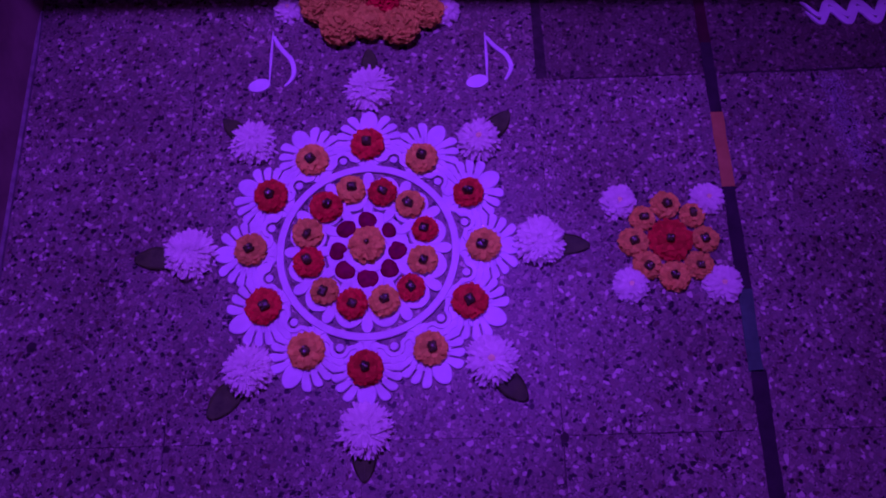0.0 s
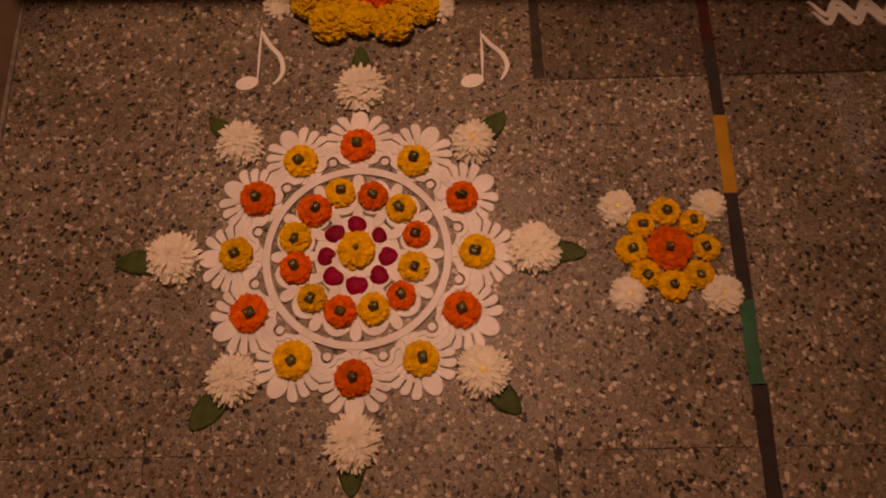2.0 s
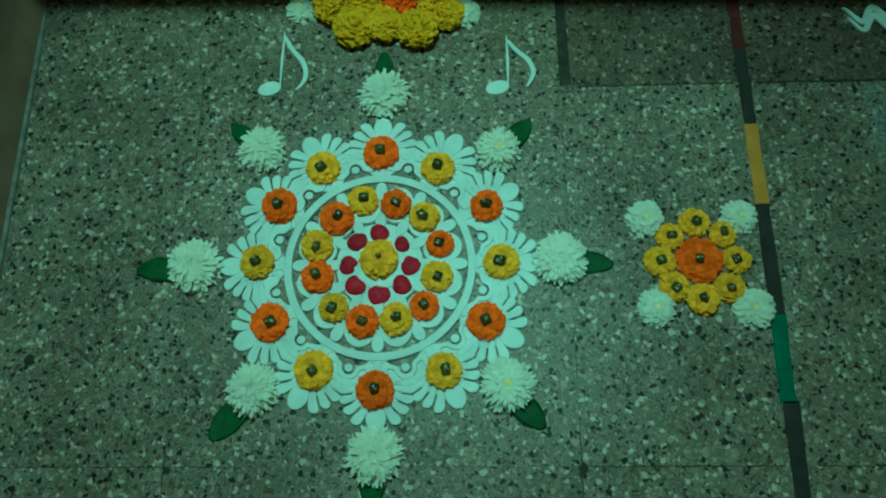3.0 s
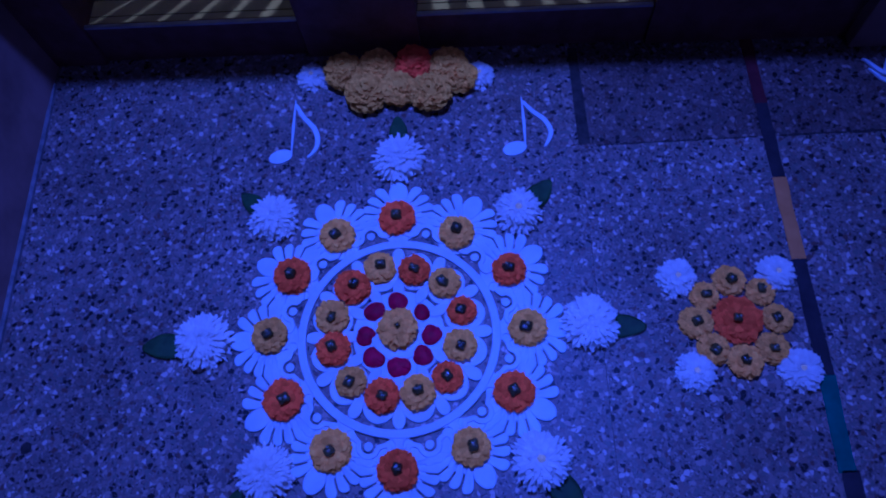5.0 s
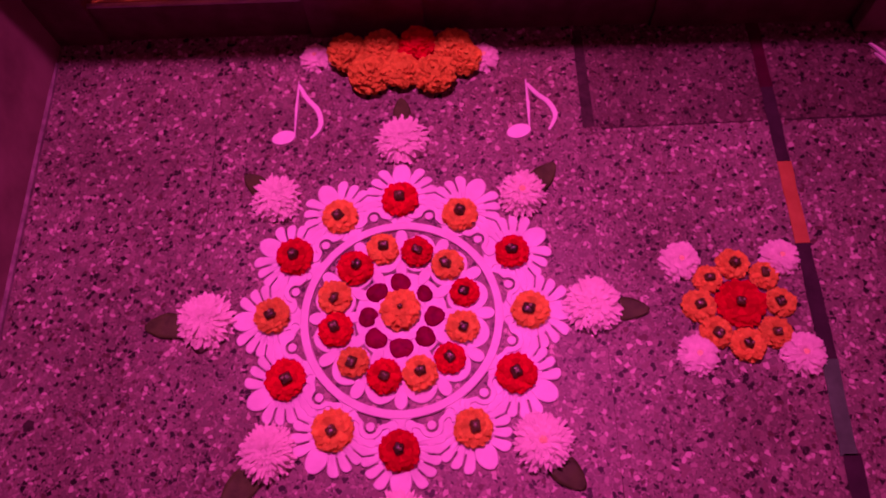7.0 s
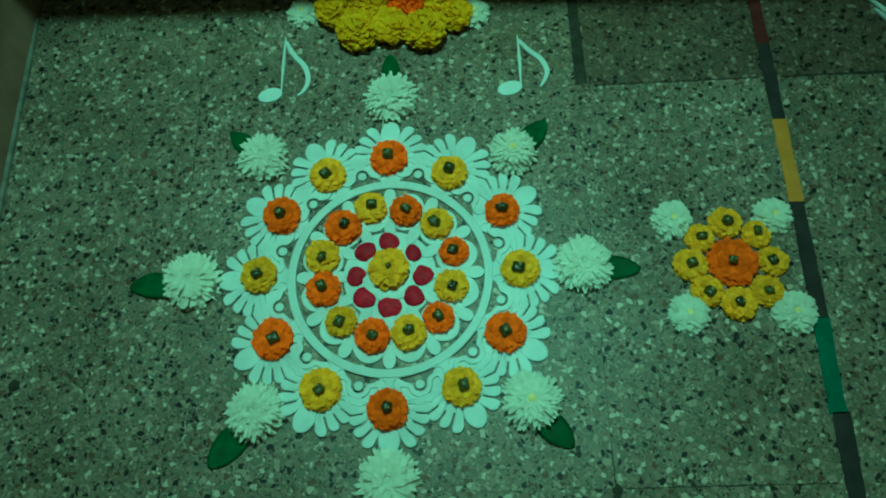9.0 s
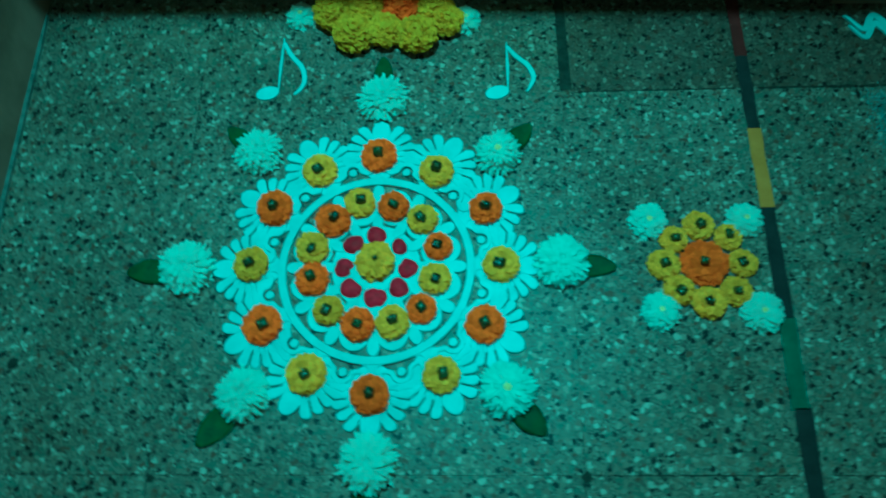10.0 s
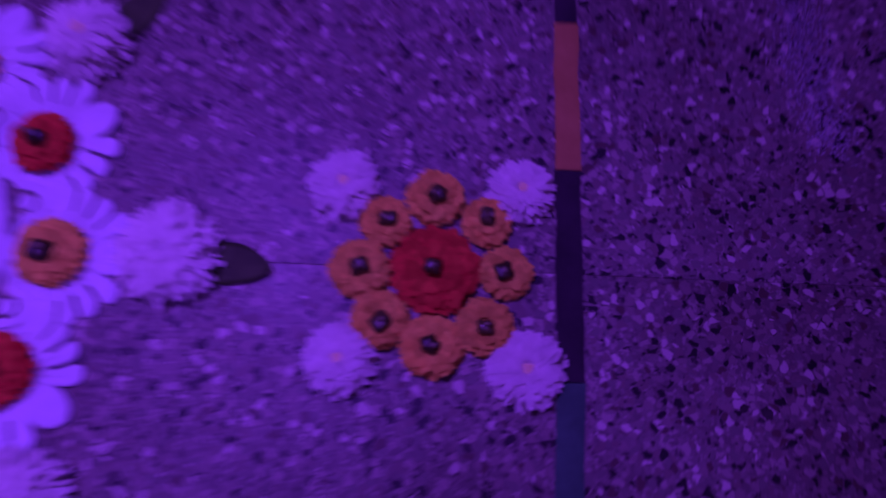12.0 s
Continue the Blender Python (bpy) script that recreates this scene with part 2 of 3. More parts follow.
def teardrop(start, end, half, blunt=0.45, lead=0.9, steps=12):
    """Outline of a petal along +x, counter-clockwise."""
    peak = lead / (lead + blunt)
    norm = peak ** lead * (1 - peak) ** blunt
    right, left = [], []
    for i in range(steps + 1):
        s = 0.5 - 0.5 * math.cos(math.pi * i / steps)
        w = half * (s ** lead) * ((1 - s) ** blunt) / norm
        x = start + (end - start) * s
        right.append((x, -w)), left.append((x, w))
    return right + left[-2:0:-1]


def circle(radius, steps=28, x=0.0, y=0.0):
    return [(x + radius * math.cos(2 * math.pi * i / steps), y + radius * math.sin(2 * math.pi * i / steps)) for i in range(steps)]


def arc(x, y, radius, a0, a1, steps=14):
    return [(x + radius * math.cos(radians(a0 + (a1 - a0) * i / steps)), y + radius * math.sin(radians(a0 + (a1 - a0) * i / steps))) for i in range(steps + 1)]


def turned(points, degrees, x=0.0, y=0.0):
    c, s = math.cos(radians(degrees)), math.sin(radians(degrees))
    return [(x + c * a - s * b, y + s * a + c * b) for a, b in points]


# ---- setting ----
FLOOR_TOP = 0.0
floor = part("floor", box(-0.66, -2.4, -0.06, 2.4, 0.62, -0.0025), GROUT)
tagged(floor, "grey terrazzo tile floor with dark and pale stone chips", "floor", kind="structure")

part("wall_left", box(-0.66, -2.4, 0, -0.5, 0.45, 2.5), PLASTER)
tagged(bpy.data.objects["wall_left"], "plain grey plastered side wall", "wall", kind="structure")
SKEW = pose(0, 0, 0, 0, 0, -1.6)
back = part("wall_back", box(0.345, 0.42, 0, 0.62, 0.60, 0.25), DARK_STONE, m=SKEW)
tagged(back, "dark stone wall behind the doorstep", "wall", kind="structure")
part("sill", box(-0.52, 0.425, 0, 0.345, 0.436, 0.07, 0.0015), DARK_STONE, back, "dark polished stone riser")
part("metal_edge", box(-0.44, 0.424, 0.0705, 0.344, 0.430, 0.0745, 0.001), METAL, back, "thin aluminium edge strip")
part("jamb", box(-0.62, 0.418, 0, -0.435, 0.60, 0.25, 0.002), DARK_STONE, back)
part("post", box(-0.135, 0.418, 0.0, 0.028, 0.52, 0.25, 0.002), DARK_STONE, back, "broad dark post between the openings")
# unseen overhang, added so its shadow falls along the foot of the sill
part("unseen_overhang", box(-0.62, 0.366, 0.25, 2.4, 0.468, 2.5), DARK_STONE, back)
part("pier", box(0.62, 0.40, 0.0, 2.4, 0.60, 0.25, 0.002), PLASTER, back, "grey plastered pier")
inner = part("inner_floor", box(-0.6, 0.436, 0.0, 2.35, 1.69, 0.066), CREAM_TILE, m=SKEW)
tagged(inner, "cream tiled floor of the room beyond the sill", "floor", kind="structure")
for k in range(24):
    part("groove", box(-0.6, 0.4495 + 0.03 * k, 0.066, 0.5, 0.4508 + 0.03 * k, 0.0664), STAIN, inner)
part("wall_right", box(2.4, -2.4, 0, 2.5, 1.6, 2.5), WALL_PAINT)
tagged(bpy.data.objects["wall_right"], "plain painted wall", "wall", kind="structure")
part("wall_front", box(-0.66, -2.5, 0, 2.5, -2.4, 2.5), WALL_PAINT)
tagged(bpy.data.objects["wall_front"], "plain painted wall", "wall", kind="structure")
part("wall_inner", box(-0.7, 1.6, 0, 2.5, 1.7, 2.5), WALL_PAINT)
tagged(bpy.data.objects["wall_inner"], "plain painted wall of the inner room", "wall", kind="structure")
part("wall_inner_left", box(-0.72, 0.6, 0, -0.62, 1.6, 2.5), WALL_PAINT)
tagged(bpy.data.objects["wall_inner_left"], "plain painted wall of the inner room", "wall", kind="structure")
part("ceiling", box(-0.72, -2.5, 2.5, 2.5, 1.7, 2.6), WALL_PAINT)
tagged(bpy.data.objects["ceiling"], "plain painted ceiling", "ceiling", kind="structure")

grille = empty("window_grille", SKEW @ pose(0.03, 0.52, 0.066), "dark metal grille of slim upright bars in the opening", "grille")
bar = finish(box(-0.0095, -0.006, 0, 0.0095, 0.006, 0.95), "bar")
for k in range(-13, 10):
    part("bar", bar, METAL if not bar.materials else None, grille, m=pose(0.0375 * k, 0, 0))


# ---- the rangoli board ----
CX, CY = 0.006, -0.0015
THICK = 0.0048
board = empty("rangoli_mandala", pose(CX, CY, 0.0), "white cut-out rangoli mandala of petals, scrolls and rings on the floor", "rangoli")
part("ring", ribbon(circle(0.1185, 96), 0.0102, THICK + 0.001, closed=True), WHITE, board)


def wedge(start, end, spread, gap, cap):
    """Outline of a fan petal along +x: straight sides that open outward and a rounded tip."""
    slope = math.tan(radians(spread))
    half = lambda x: max(x * slope - gap / 2, 0.0006)
    edge = end - cap
    side = [(start + (edge - start) * i / 4, half(start + (edge - start) * i / 4)) for i in range(5)]
    wide = half(edge)
    tip = [(edge + cap * math.sin(math.pi * i / 16), wide * max(math.cos(math.pi * i / 16), 0.0) ** 0.72) for i in range(1, 9)]
    return [(x, -y) for x, y in side] + [(x, -y) for x, y in tip[:-1]] + tip[-1:] + tip[-2::-1] + side[::-1]


def swept(points, degrees, reach):
    """Bends an outline along +x sideways, more and more towards its tip."""
    out = []
    for x, y in points:
        turn = radians(degrees) * max(0.0, x / reach) ** 2
        out.append((x * math.cos(turn) - y * math.sin(turn), x * math.sin(turn) + y * math.cos(turn)))
    return out


def spade(start, end, half):
    """Outline of the broad middle petal: an egg shape with a small point at its tip."""
    right = []
    for i in range(15):
        u = i / 14
        w = half * math.sin(math.pi * u ** 1.2) ** 0.5 if i < 14 else 0.0
        right.append((start + (end - start) * u, -max(w, 0.0025 * (1 - u))))
    return right + [(x, -y) for x, y in right[-2::-1]]


# each fan petal: heading, length, half spread, rounding of the tip, sweep
FAN = [(24, 0.0535, 9.6, 0.0075, 8), (43, 0.0505, 9.2, 0.007, 8), (61.5, 0.0490, 9.0, 0.006, 8), (79.5, 0.0490, 8.6, 0.006, 7), (97, 0.0520, 8.2, 0.006, 2)]
petals = [finish(plate(spade(0.016, 0.0555, 0.0126), THICK, 0.0017), "petal")]
for i, (angle, length, spread, cap, sweep) in enumerate(FAN):
    for side in (1, -1):
        outline = swept(wedge(0.010, length, spread, 0.0018, cap), sweep, length)
        if side < 0:
            outline = [(x, -y) for x, y in outline[::-1]]
        petals.append(finish(plate(turned(outline, angle * side), THICK - 0.0003 * (i % 2) - (0.0002 if side < 0 else 0.0), 0.0015), "petal"))
hub = finish(plate(circle(0.0315, 40), 0.0030), "hub")
flare = [(0.1225, 0.0125), (0.1255, 0.0075), (0.1285, 0.0050), (0.1320, 0.0052), (0.1360, 0.0085)]
neck = finish(plate([(x, -y) for x, y in flare] + flare[::-1], THICK - 0.0001, 0.0012), "neck")
for k in range(12):
    a = 30 * k
    rosette = part("rosette", hub, WHITE, board, m=pose(0.154 * math.cos(radians(a)), 0.154 * math.sin(radians(a)), 0, 0, 0, a))
    for mesh in petals:
        part("petal", mesh, WHITE, rosette)
    part("neck", neck, WHITE, board, m=pose(0, 0, 0, 0, 0, a))
bend = [(-0.0250, 0.0040), (-0.0262, -0.0005), (-0.0240, -0.0048), (-0.0195, -0.0058), (-0.0150, -0.0038)]
omega = bend + arc(0, 0, 0.0112, 186, -6, 18) + [(-x, y) for x, y in bend[::-1]]
curl = finish(ribbon(omega, 0.0062, THICK + 0.0006, ends=0.7), "scroll")
dot = finish(plate(circle(0.0054, 20), THICK - 0.0002), "dot")
for k in range(12):
    a = 15 + 30 * k
    m = pose(0.1360 * math.cos(radians(a)), 0.1360 * math.sin(radians(a)), 0, 0, 0, a - 90)
    scroll = part("scroll", curl, WHITE, board, m=m)
    part("dot", dot, WHITE, scroll)
lobe = finish(plate([(1.2 * x, y) for x, y in circle(0.0212, 30)], THICK - 0.0010, 0.0012), "lobe")
leaflet = finish(plate(teardrop(0.084, 0.1132, 0.0078, 0.5, 0.9), THICK, 0.0010), "leaflet")
spear = finish(plate(teardrop(0.044, 0.0735, 0.0072, 0.8, 0.7), THICK, 0.0014), "spear")
for k in range(12):
    a = 15 + 30 * k
    part("scallop", lobe, WHITE, board, m=pose(0.0840 * math.cos(radians(a)), 0.0840 * math.sin(radians(a)), 0, 0, 0, a))
    part("leaflet", leaflet, WHITE, board, m=pose(0, 0, 0, 0, 0, 30 * k))
    part("spear", spear, WHITE, board, m=pose(0, 0, 0, 0, 0, 30 * k))
part("centre_plate", plate(circle(0.0560, 48), 0.0034), WHITE, board)
part("centre_ring", ribbon(circle(0.030, 40), 0.006, THICK + 0.0005, closed=True), WHITE, board)


# ---- flowers ----
def petal_strip(bm, rnd, origin, heading, length, width, rise, curl_up, ruffle, cup=0.15, across=2, along=3, tip=0.75):
    """One petal: a small strip from origin outward along heading, bent by curl_up."""
    ahead = heading.normalized()
    side = ahead.cross(Vector((0, 0, 1)))
    side = side.normalized() if side.length > 1e-4 else Vector((1, 0, 0))
    up = side.cross(ahead)
    rows = []
    p, bend = origin.copy(), rise
    for i in range(along + 1):
        s = i / along
        w = width * (0.45 + 0.9 * s - 0.35 * s * s) * (tip if i == along else 1.0) / 2
        row = []
        for j in range(across + 1):
            u = 2 * j / across - 1
            lift = cup * w * u * u + (rnd.uniform(-ruffle, ruffle) if i else 0)
            notch = rnd.uniform(-0.12, 0.06) * length if i == along else 0
            row.append(bm.verts.new(p + side * (u * w) + up * lift + ahead * notch))
        rows.append(row)
        step = ahead * math.cos(bend) + up * math.sin(bend)
        p = p + step * (length / along)
        bend += curl_up / along
    for a, b in zip(rows, rows[1:]):
        for j in range(across):
            bm.faces.new((a[j], a[j + 1], b[j + 1], b[j]))


def dome(bm, radius, low, high, rings=4, steps=20):
    rows = [[bm.verts.new((radius * math.cos(2 * math.pi * i / steps) * math.cos(math.pi / 2 * r / rings), radius * math.sin(2 * math.pi * i / steps) * math.cos(math.pi / 2 * r / rings), low + (high - low) * math.sin(math.pi / 2 * r / rings))) for i in range(steps)] for r in range(rings)]
    top = bm.verts.new((0, 0, high))
    for a, b in zip(rows, rows[1:]):
        for i in range(steps):
            bm.faces.new((a[i], a[(i + 1) % steps], b[(i + 1) % steps], b[i]))
    for i in range(steps):
        bm.faces.new((rows[-1][i], rows[-1][(i + 1) % steps], top))
    bm.faces.new(rows[0][::-1])


def frill(bm, rnd, origin, heading, length, width, rise, bend, ruffle, across=4, along=4):
    """One broad ruffled petal with a rounded, slightly wavy end."""
    ahead = heading.normalized()
    side = ahead.cross(Vector((0, 0, 1)))
    side = side.normalized() if side.length > 1e-4 else Vector((1, 0, 0))
    up = side.cross(ahead)
    phase, waves = rnd.uniform(0, 6.28), rnd.uniform(2.2, 4.2)
    rows, p, slope = [], origin.copy(), rise
    for i in range(along + 1):
        s = i / along
        half = width / 2 * (0.40 + 0.60 * math.sin(math.pi / 2 * min(1.0, s * 1.3)))
        row = []
        for j in range(across + 1):
            u = 2 * j / across - 1
            lift = ruffle * s * s * math.sin(waves * u + phase) - 0.10 * half * u * u
            back = (0.24 * abs(u) ** 3 + 0.05 * math.sin(5 * u + phase)) * length * s ** 3
            row.append(bm.verts.new(p + side * (u * half) + up * lift - ahead * back))
        rows.append(row)
        p = p + (ahead * math.cos(slope) + up * math.sin(slope)) * (length / along)
        slope += bend / along
    for a, b in zip(rows, rows[1:]):
        for j in range(across):
            bm.faces.new((a[j], a[j + 1], b[j + 1], b[j]))


def marigold_petals(seed, radius):
    """A marigold lying face down: broad ruffled petals spread flat from the calyx."""
    rnd, bm = random.Random(seed), bmesh.new()
    dome(bm, radius * 0.84, 0.0, 0.0080)
    for reach, count, z, slope in ((1.0, 30, 0.0036, 0.0), (1.0, 28, 0.0056, 0.0), (0.97, 25, 0.0076, 0.02), (0.88, 21, 0.0092, 0.08), (0.66, 15, 0.0100, 0.22)):
        for k in range(count):
            a = 2 * math.pi * (k + rnd.uniform(-0.3, 0.3)) / count
            out = Vector((math.cos(a), math.sin(a), 0))
            r = radius * reach * rnd.uniform(0.90, 1.05)
            start = 0.25 * radius
            slant = a + rnd.uniform(-0.14, 0.14)
            frill(bm, rnd, out * start + Vector((0, 0, z + rnd.uniform(0, 0.0008))), Vector((math.cos(slant), math.sin(slant), 0)), r - start, 2 * math.pi * r / count * 1.5, slope + rnd.uniform(-0.10, 0.20), -0.28 + rnd.uniform(-0.35, 0.40), 0.0010)
    return finish(bm, "petals", True)


def open_marigold_petals(seed, radius):
    """A marigold lying face up: tiers of ruffled petals that rise towards the heart."""
    rnd, bm = random.Random(seed), bmesh.new()
    dome(bm, radius * 0.82, 0.0, 0.0085)
    for reach, count, z, slope in ((1.0, 28, 0.004, 0.10), (0.95, 27, 0.006, 0.26), (0.83, 24, 0.008, 0.42), (0.66, 19, 0.009, 0.62), (0.48, 14, 0.010, 0.85)):
        for k in range(count):
            a = 2 * math.pi * (k + rnd.uniform(-0.4, 0.4)) / count
            out = Vector((math.cos(a), math.sin(a), 0))
            r = radius * reach * rnd.uniform(0.90, 1.05)
            start = 0.12 * radius
            frill(bm, rnd, out * start + Vector((0, 0, z)), out, r - start, 2 * math.pi * r / count * 1.5 + 0.001, slope + rnd.uniform(-0.1, 0.1), -slope - rnd.uniform(0.0, 0.6), 0.0016)
    return finish(bm, "petals", True)


def calyx_mesh(seed, size=1.0):
    rnd, bm = random.Random(seed), bmesh.new()
    steps, rows = 20, []
    corners, turn, squeeze = rnd.choice((4, 5, 5)), rnd.uniform(0, 6.3), rnd.uniform(-0.10, 0.10)
    wave = [1.02 + 0.13 * math.cos(corners * 2 * math.pi * i / steps + turn) + squeeze * math.cos(4 * math.pi * i / steps) + rnd.uniform(-0.07, 0.07) for i in range(steps)]
    for r, z in ((0.0062, 0.0), (0.0068, 0.003), (0.0065, 0.0062), (0.0048, 0.0086), (0.0026, 0.0096)):
        rows.append([bm.verts.new((size * r * wave[i] * math.cos(2 * math.pi * i / steps), size * r * wave[i] * math.sin(2 * math.pi * i / steps), size * z)) for i in range(steps)])
    for a, b in zip(rows, rows[1:]):
        for i in range(steps):
            bm.faces.new((a[i], a[(i + 1) % steps], b[(i + 1) % steps], b[i]))
    bm.faces.new(rows[-1])
    bm.faces.new(rows[0][::-1])
    lean = Vector((rnd.uniform(-0.3, 0.3), rnd.uniform(-0.3, 0.3), 0))
    for v in bm.verts:
        v.co += lean * v.co.z
    return finish(bm, "calyx", True)


def stub_mesh(size=1.0):
    bm = bmesh.new()
    bmesh.ops.create_cone(bm, cap_ends=True, segments=8, radius1=0.0021 * size, radius2=0.0017 * size, depth=0.004 * size)
    bmesh.ops.translate(bm, verts=bm.verts, vec=(0, 0, 0.0110 * size))
    return finish(bm, "stem_stub", True)


SEEDS = (3, 8, 21, 34)
BIG = [marigold_petals(s, 0.0238) for s in SEEDS]
OPEN = open_marigold_petals(55, 0.0245)
CALYX_MESH = [calyx_mesh(s, 1.02) for s in SEEDS]
STUB = stub_mesh()
COLOURED = {}


def in_colour(mesh, mat):
    key = (mesh.name, mat.name)
    if key not in COLOURED:
        COLOURED[key] = mesh.copy()
        COLOURED[key].materials.clear()
        COLOURED[key].materials.append(mat)
    return COLOURED[key]


count = 0


def marigold(x, y, z, scale, mat, label, group, bud=1.0, mesh=None):
    global count
    count += 1
    rnd = random.Random(100 + count)
    variant = count % len(BIG)
    ob = empty("marigold", pose(x, y, z, rnd.uniform(-4, 4), rnd.uniform(-4, 4), rnd.uniform(0, 360)) @ Matrix.Diagonal((scale, scale, 1.0 if scale > 0.8 else 0.85, 1)), label, "flower", group)
    part("petals", in_colour(mesh or BIG[variant], mat), None, ob)
    up = pose(rnd.uniform(-0.0015, 0.0015), rnd.uniform(-0.0015, 0.0015), 0.0098) @ Matrix.Diagonal((bud / scale * rnd.uniform(0.86, 1.14), bud / scale * rnd.uniform(0.86, 1.14), bud, 1))
    calyx = part("calyx", CALYX_MESH[variant], CALYX, ob, "glossy dark green calyx", m=up)
    part("stem_stub", STUB, STEM, calyx, m=pose(rnd.uniform(-0.001, 0.001), rnd.uniform(-0.001, 0.001), rnd.uniform(-0.0008, 0.0004), rnd.uniform(-9, 9), rnd.uniform(-9, 9)))
    return ob


ORANGE_LABEL = "orange marigold lying face down on the white board, green calyx up"
YELLOW_LABEL = "yellow marigold lying face down on the white board, green calyx up"
OUTER = [(0.005, 0.153), (0.081, 0.128), (0.144, 0.074), (0.162, -0.001), (0.141, -0.077), (0.088, -0.138), (0.005, -0.161), (-0.072, -0.136), (-0.130, -0.076), (-0.151, 0.003), (-0.127, 0.079), (-0.072, 0.132)]
OUTER_SCALE = (1.02, 0.96, 0.91, 0.98, 1.02, 0.95, 1.0, 1.04, 1.04, 0.96, 1.02, 0.98)
for i, ((x, y), s) in enumerate(zip(OUTER, OUTER_SCALE)):
    marigold(x, y, THICK, s, YELLOW if i % 2 else ORANGE, YELLOW_LABEL if i % 2 else ORANGE_LABEL, "marigolds round the rosettes", 1.0)
INNER = [(-0.017, 0.085), (0.026, 0.079), (0.064, 0.061), (0.084, 0.024), (0.080, -0.019), (0.064, -0.057), (0.029, -0.074), (-0.013, -0.076), (-0.050, -0.058), (-0.072, -0.018), (-0.075, 0.024), (-0.051, 0.061)]
INNER_SCALE = (0.92, 0.90, 0.90, 0.82, 0.92, 0.85, 0.95, 0.95, 0.86, 0.96, 0.97, 1.03)
for i, ((x, y), s) in enumerate(zip(INNER, INNER_SCALE)):
    marigold(x, y, THICK, s * 0.94, ORANGE if i % 2 else YELLOW, ORANGE_LABEL if i % 2 else YELLOW_LABEL, "marigolds in the inner ring", 0.92)
marigold(0.006, 0.005, THICK + 0.001, 1.08, YELLOW, "yellow marigold lying face up at the centre of the white board", "marigolds in the inner ring", 0.45, OPEN)


def sheet(points_at, nx, ny, thick):
    """A thin leaf or petal with a real underside from a function of u and v."""
    bm = bmesh.new()
    top = [[bm.verts.new(points_at(i / nx, j / ny)) for i in range(nx + 1)] for j in range(ny + 1)]
    low = [[bm.verts.new(v.co - Vector((0, 0, thick))) for v in row] for row in top]
    for j in range(ny):
        for i in range(nx):
            bm.faces.new((top[j][i], top[j][i + 1], top[j + 1][i + 1], top[j + 1][i]))
            bm.faces.new((low[j][i], low[j + 1][i], low[j + 1][i + 1], low[j][i + 1]))
    for i in range(nx):
        bm.faces.new((top[0][i], low[0][i], low[0][i + 1], top[0][i + 1]))
        bm.faces.new((top[ny][i], top[ny][i + 1], low[ny][i + 1], low[ny][i]))
    for j in range(ny):
        bm.faces.new((top[j][0], top[j + 1][0], low[j + 1][0], low[j][0]))
        bm.faces.new((top[j][nx], low[j][nx], low[j + 1][nx], top[j + 1][nx]))
    return finish(bm, "sheet", True)


def rose_petal_mesh(seed):
    rnd = random.Random(seed)
    heart = rnd.uniform(0.02, 0.30)
    tilt = rnd.uniform(-0.2, 0.2)

    def at(u, v):
        a, r = 2 * math.pi * u, v
        edge = 0.0128 * (1 - heart * math.exp(-((a - math.pi / 2) ** 2) / 0.12)) * (1 + 0.05 * math.sin(3 * a + seed))
        return Vector((edge * r * math.cos(a) * 1.02, edge * r * math.sin(a), 0.0012 + 0.0045 * (1 - r * r) + 0.0016 * r ** 4 * math.sin(2 * a + seed) + tilt * 0.006 * r * math.cos(a)))

    return sheet(at, 24, 5, 0.0008)


ROSES = [(0.005, 0.040), (0.034, 0.025), (0.046, -0.003), (0.035, -0.029), (0.006, -0.041), (-0.024, -0.029), (-0.034, -0.002), (-0.023, 0.029)]
ROSE_SIZE = (1.0, 0.80, 0.98, 1.0, 1.06, 1.0, 0.98, 1.0)
for i, (x, y) in enumerate(ROSES):
    ob = part("rose_petal", rose_petal_mesh(40 + i), ROSE, m=pose(x, y, THICK - 0.0012, 0, 0, math.degrees(math.atan2(y, x)) + (90 if i % 2 else 60)) @ Matrix.Diagonal((ROSE_SIZE[i] * (1.06 if i % 3 else 0.96), ROSE_SIZE[i], 1, 1)))
    tagged(ob, "dark red rose petal lying cupped on the white board", "petal", "rose petals round the centre")


def chrysanthemum_petals(seed, radius, tiers, height, ragged):
    rnd, bm = random.Random(seed), bmesh.new()
    dome(bm, radius * 0.80 * tiers[0][0], 0.0, height * 0.92)
    for reach, n, z, slope, width in tiers:
        for k in range(n):
            a = 2 * math.pi * (k + rnd.uniform(-0.45, 0.45)) / n
            out = Vector((math.cos(a), math.sin(a), 0))
            r = radius * reach * rnd.uniform(1 - ragged, 1 + ragged * 0.6)
            start = radius * 0.08
            petal_strip(bm, rnd, out * start + Vector((0, 0, z)), out, r - start, width * rnd.uniform(0.8, 1.2), slope + rnd.uniform(-0.15, 0.15), -0.9 * slope - 0.35 + rnd.uniform(-0.3, 0.45), 0.0003, 0.12, 2, 4, 0.62)
    return finish(bm, "petals", True)


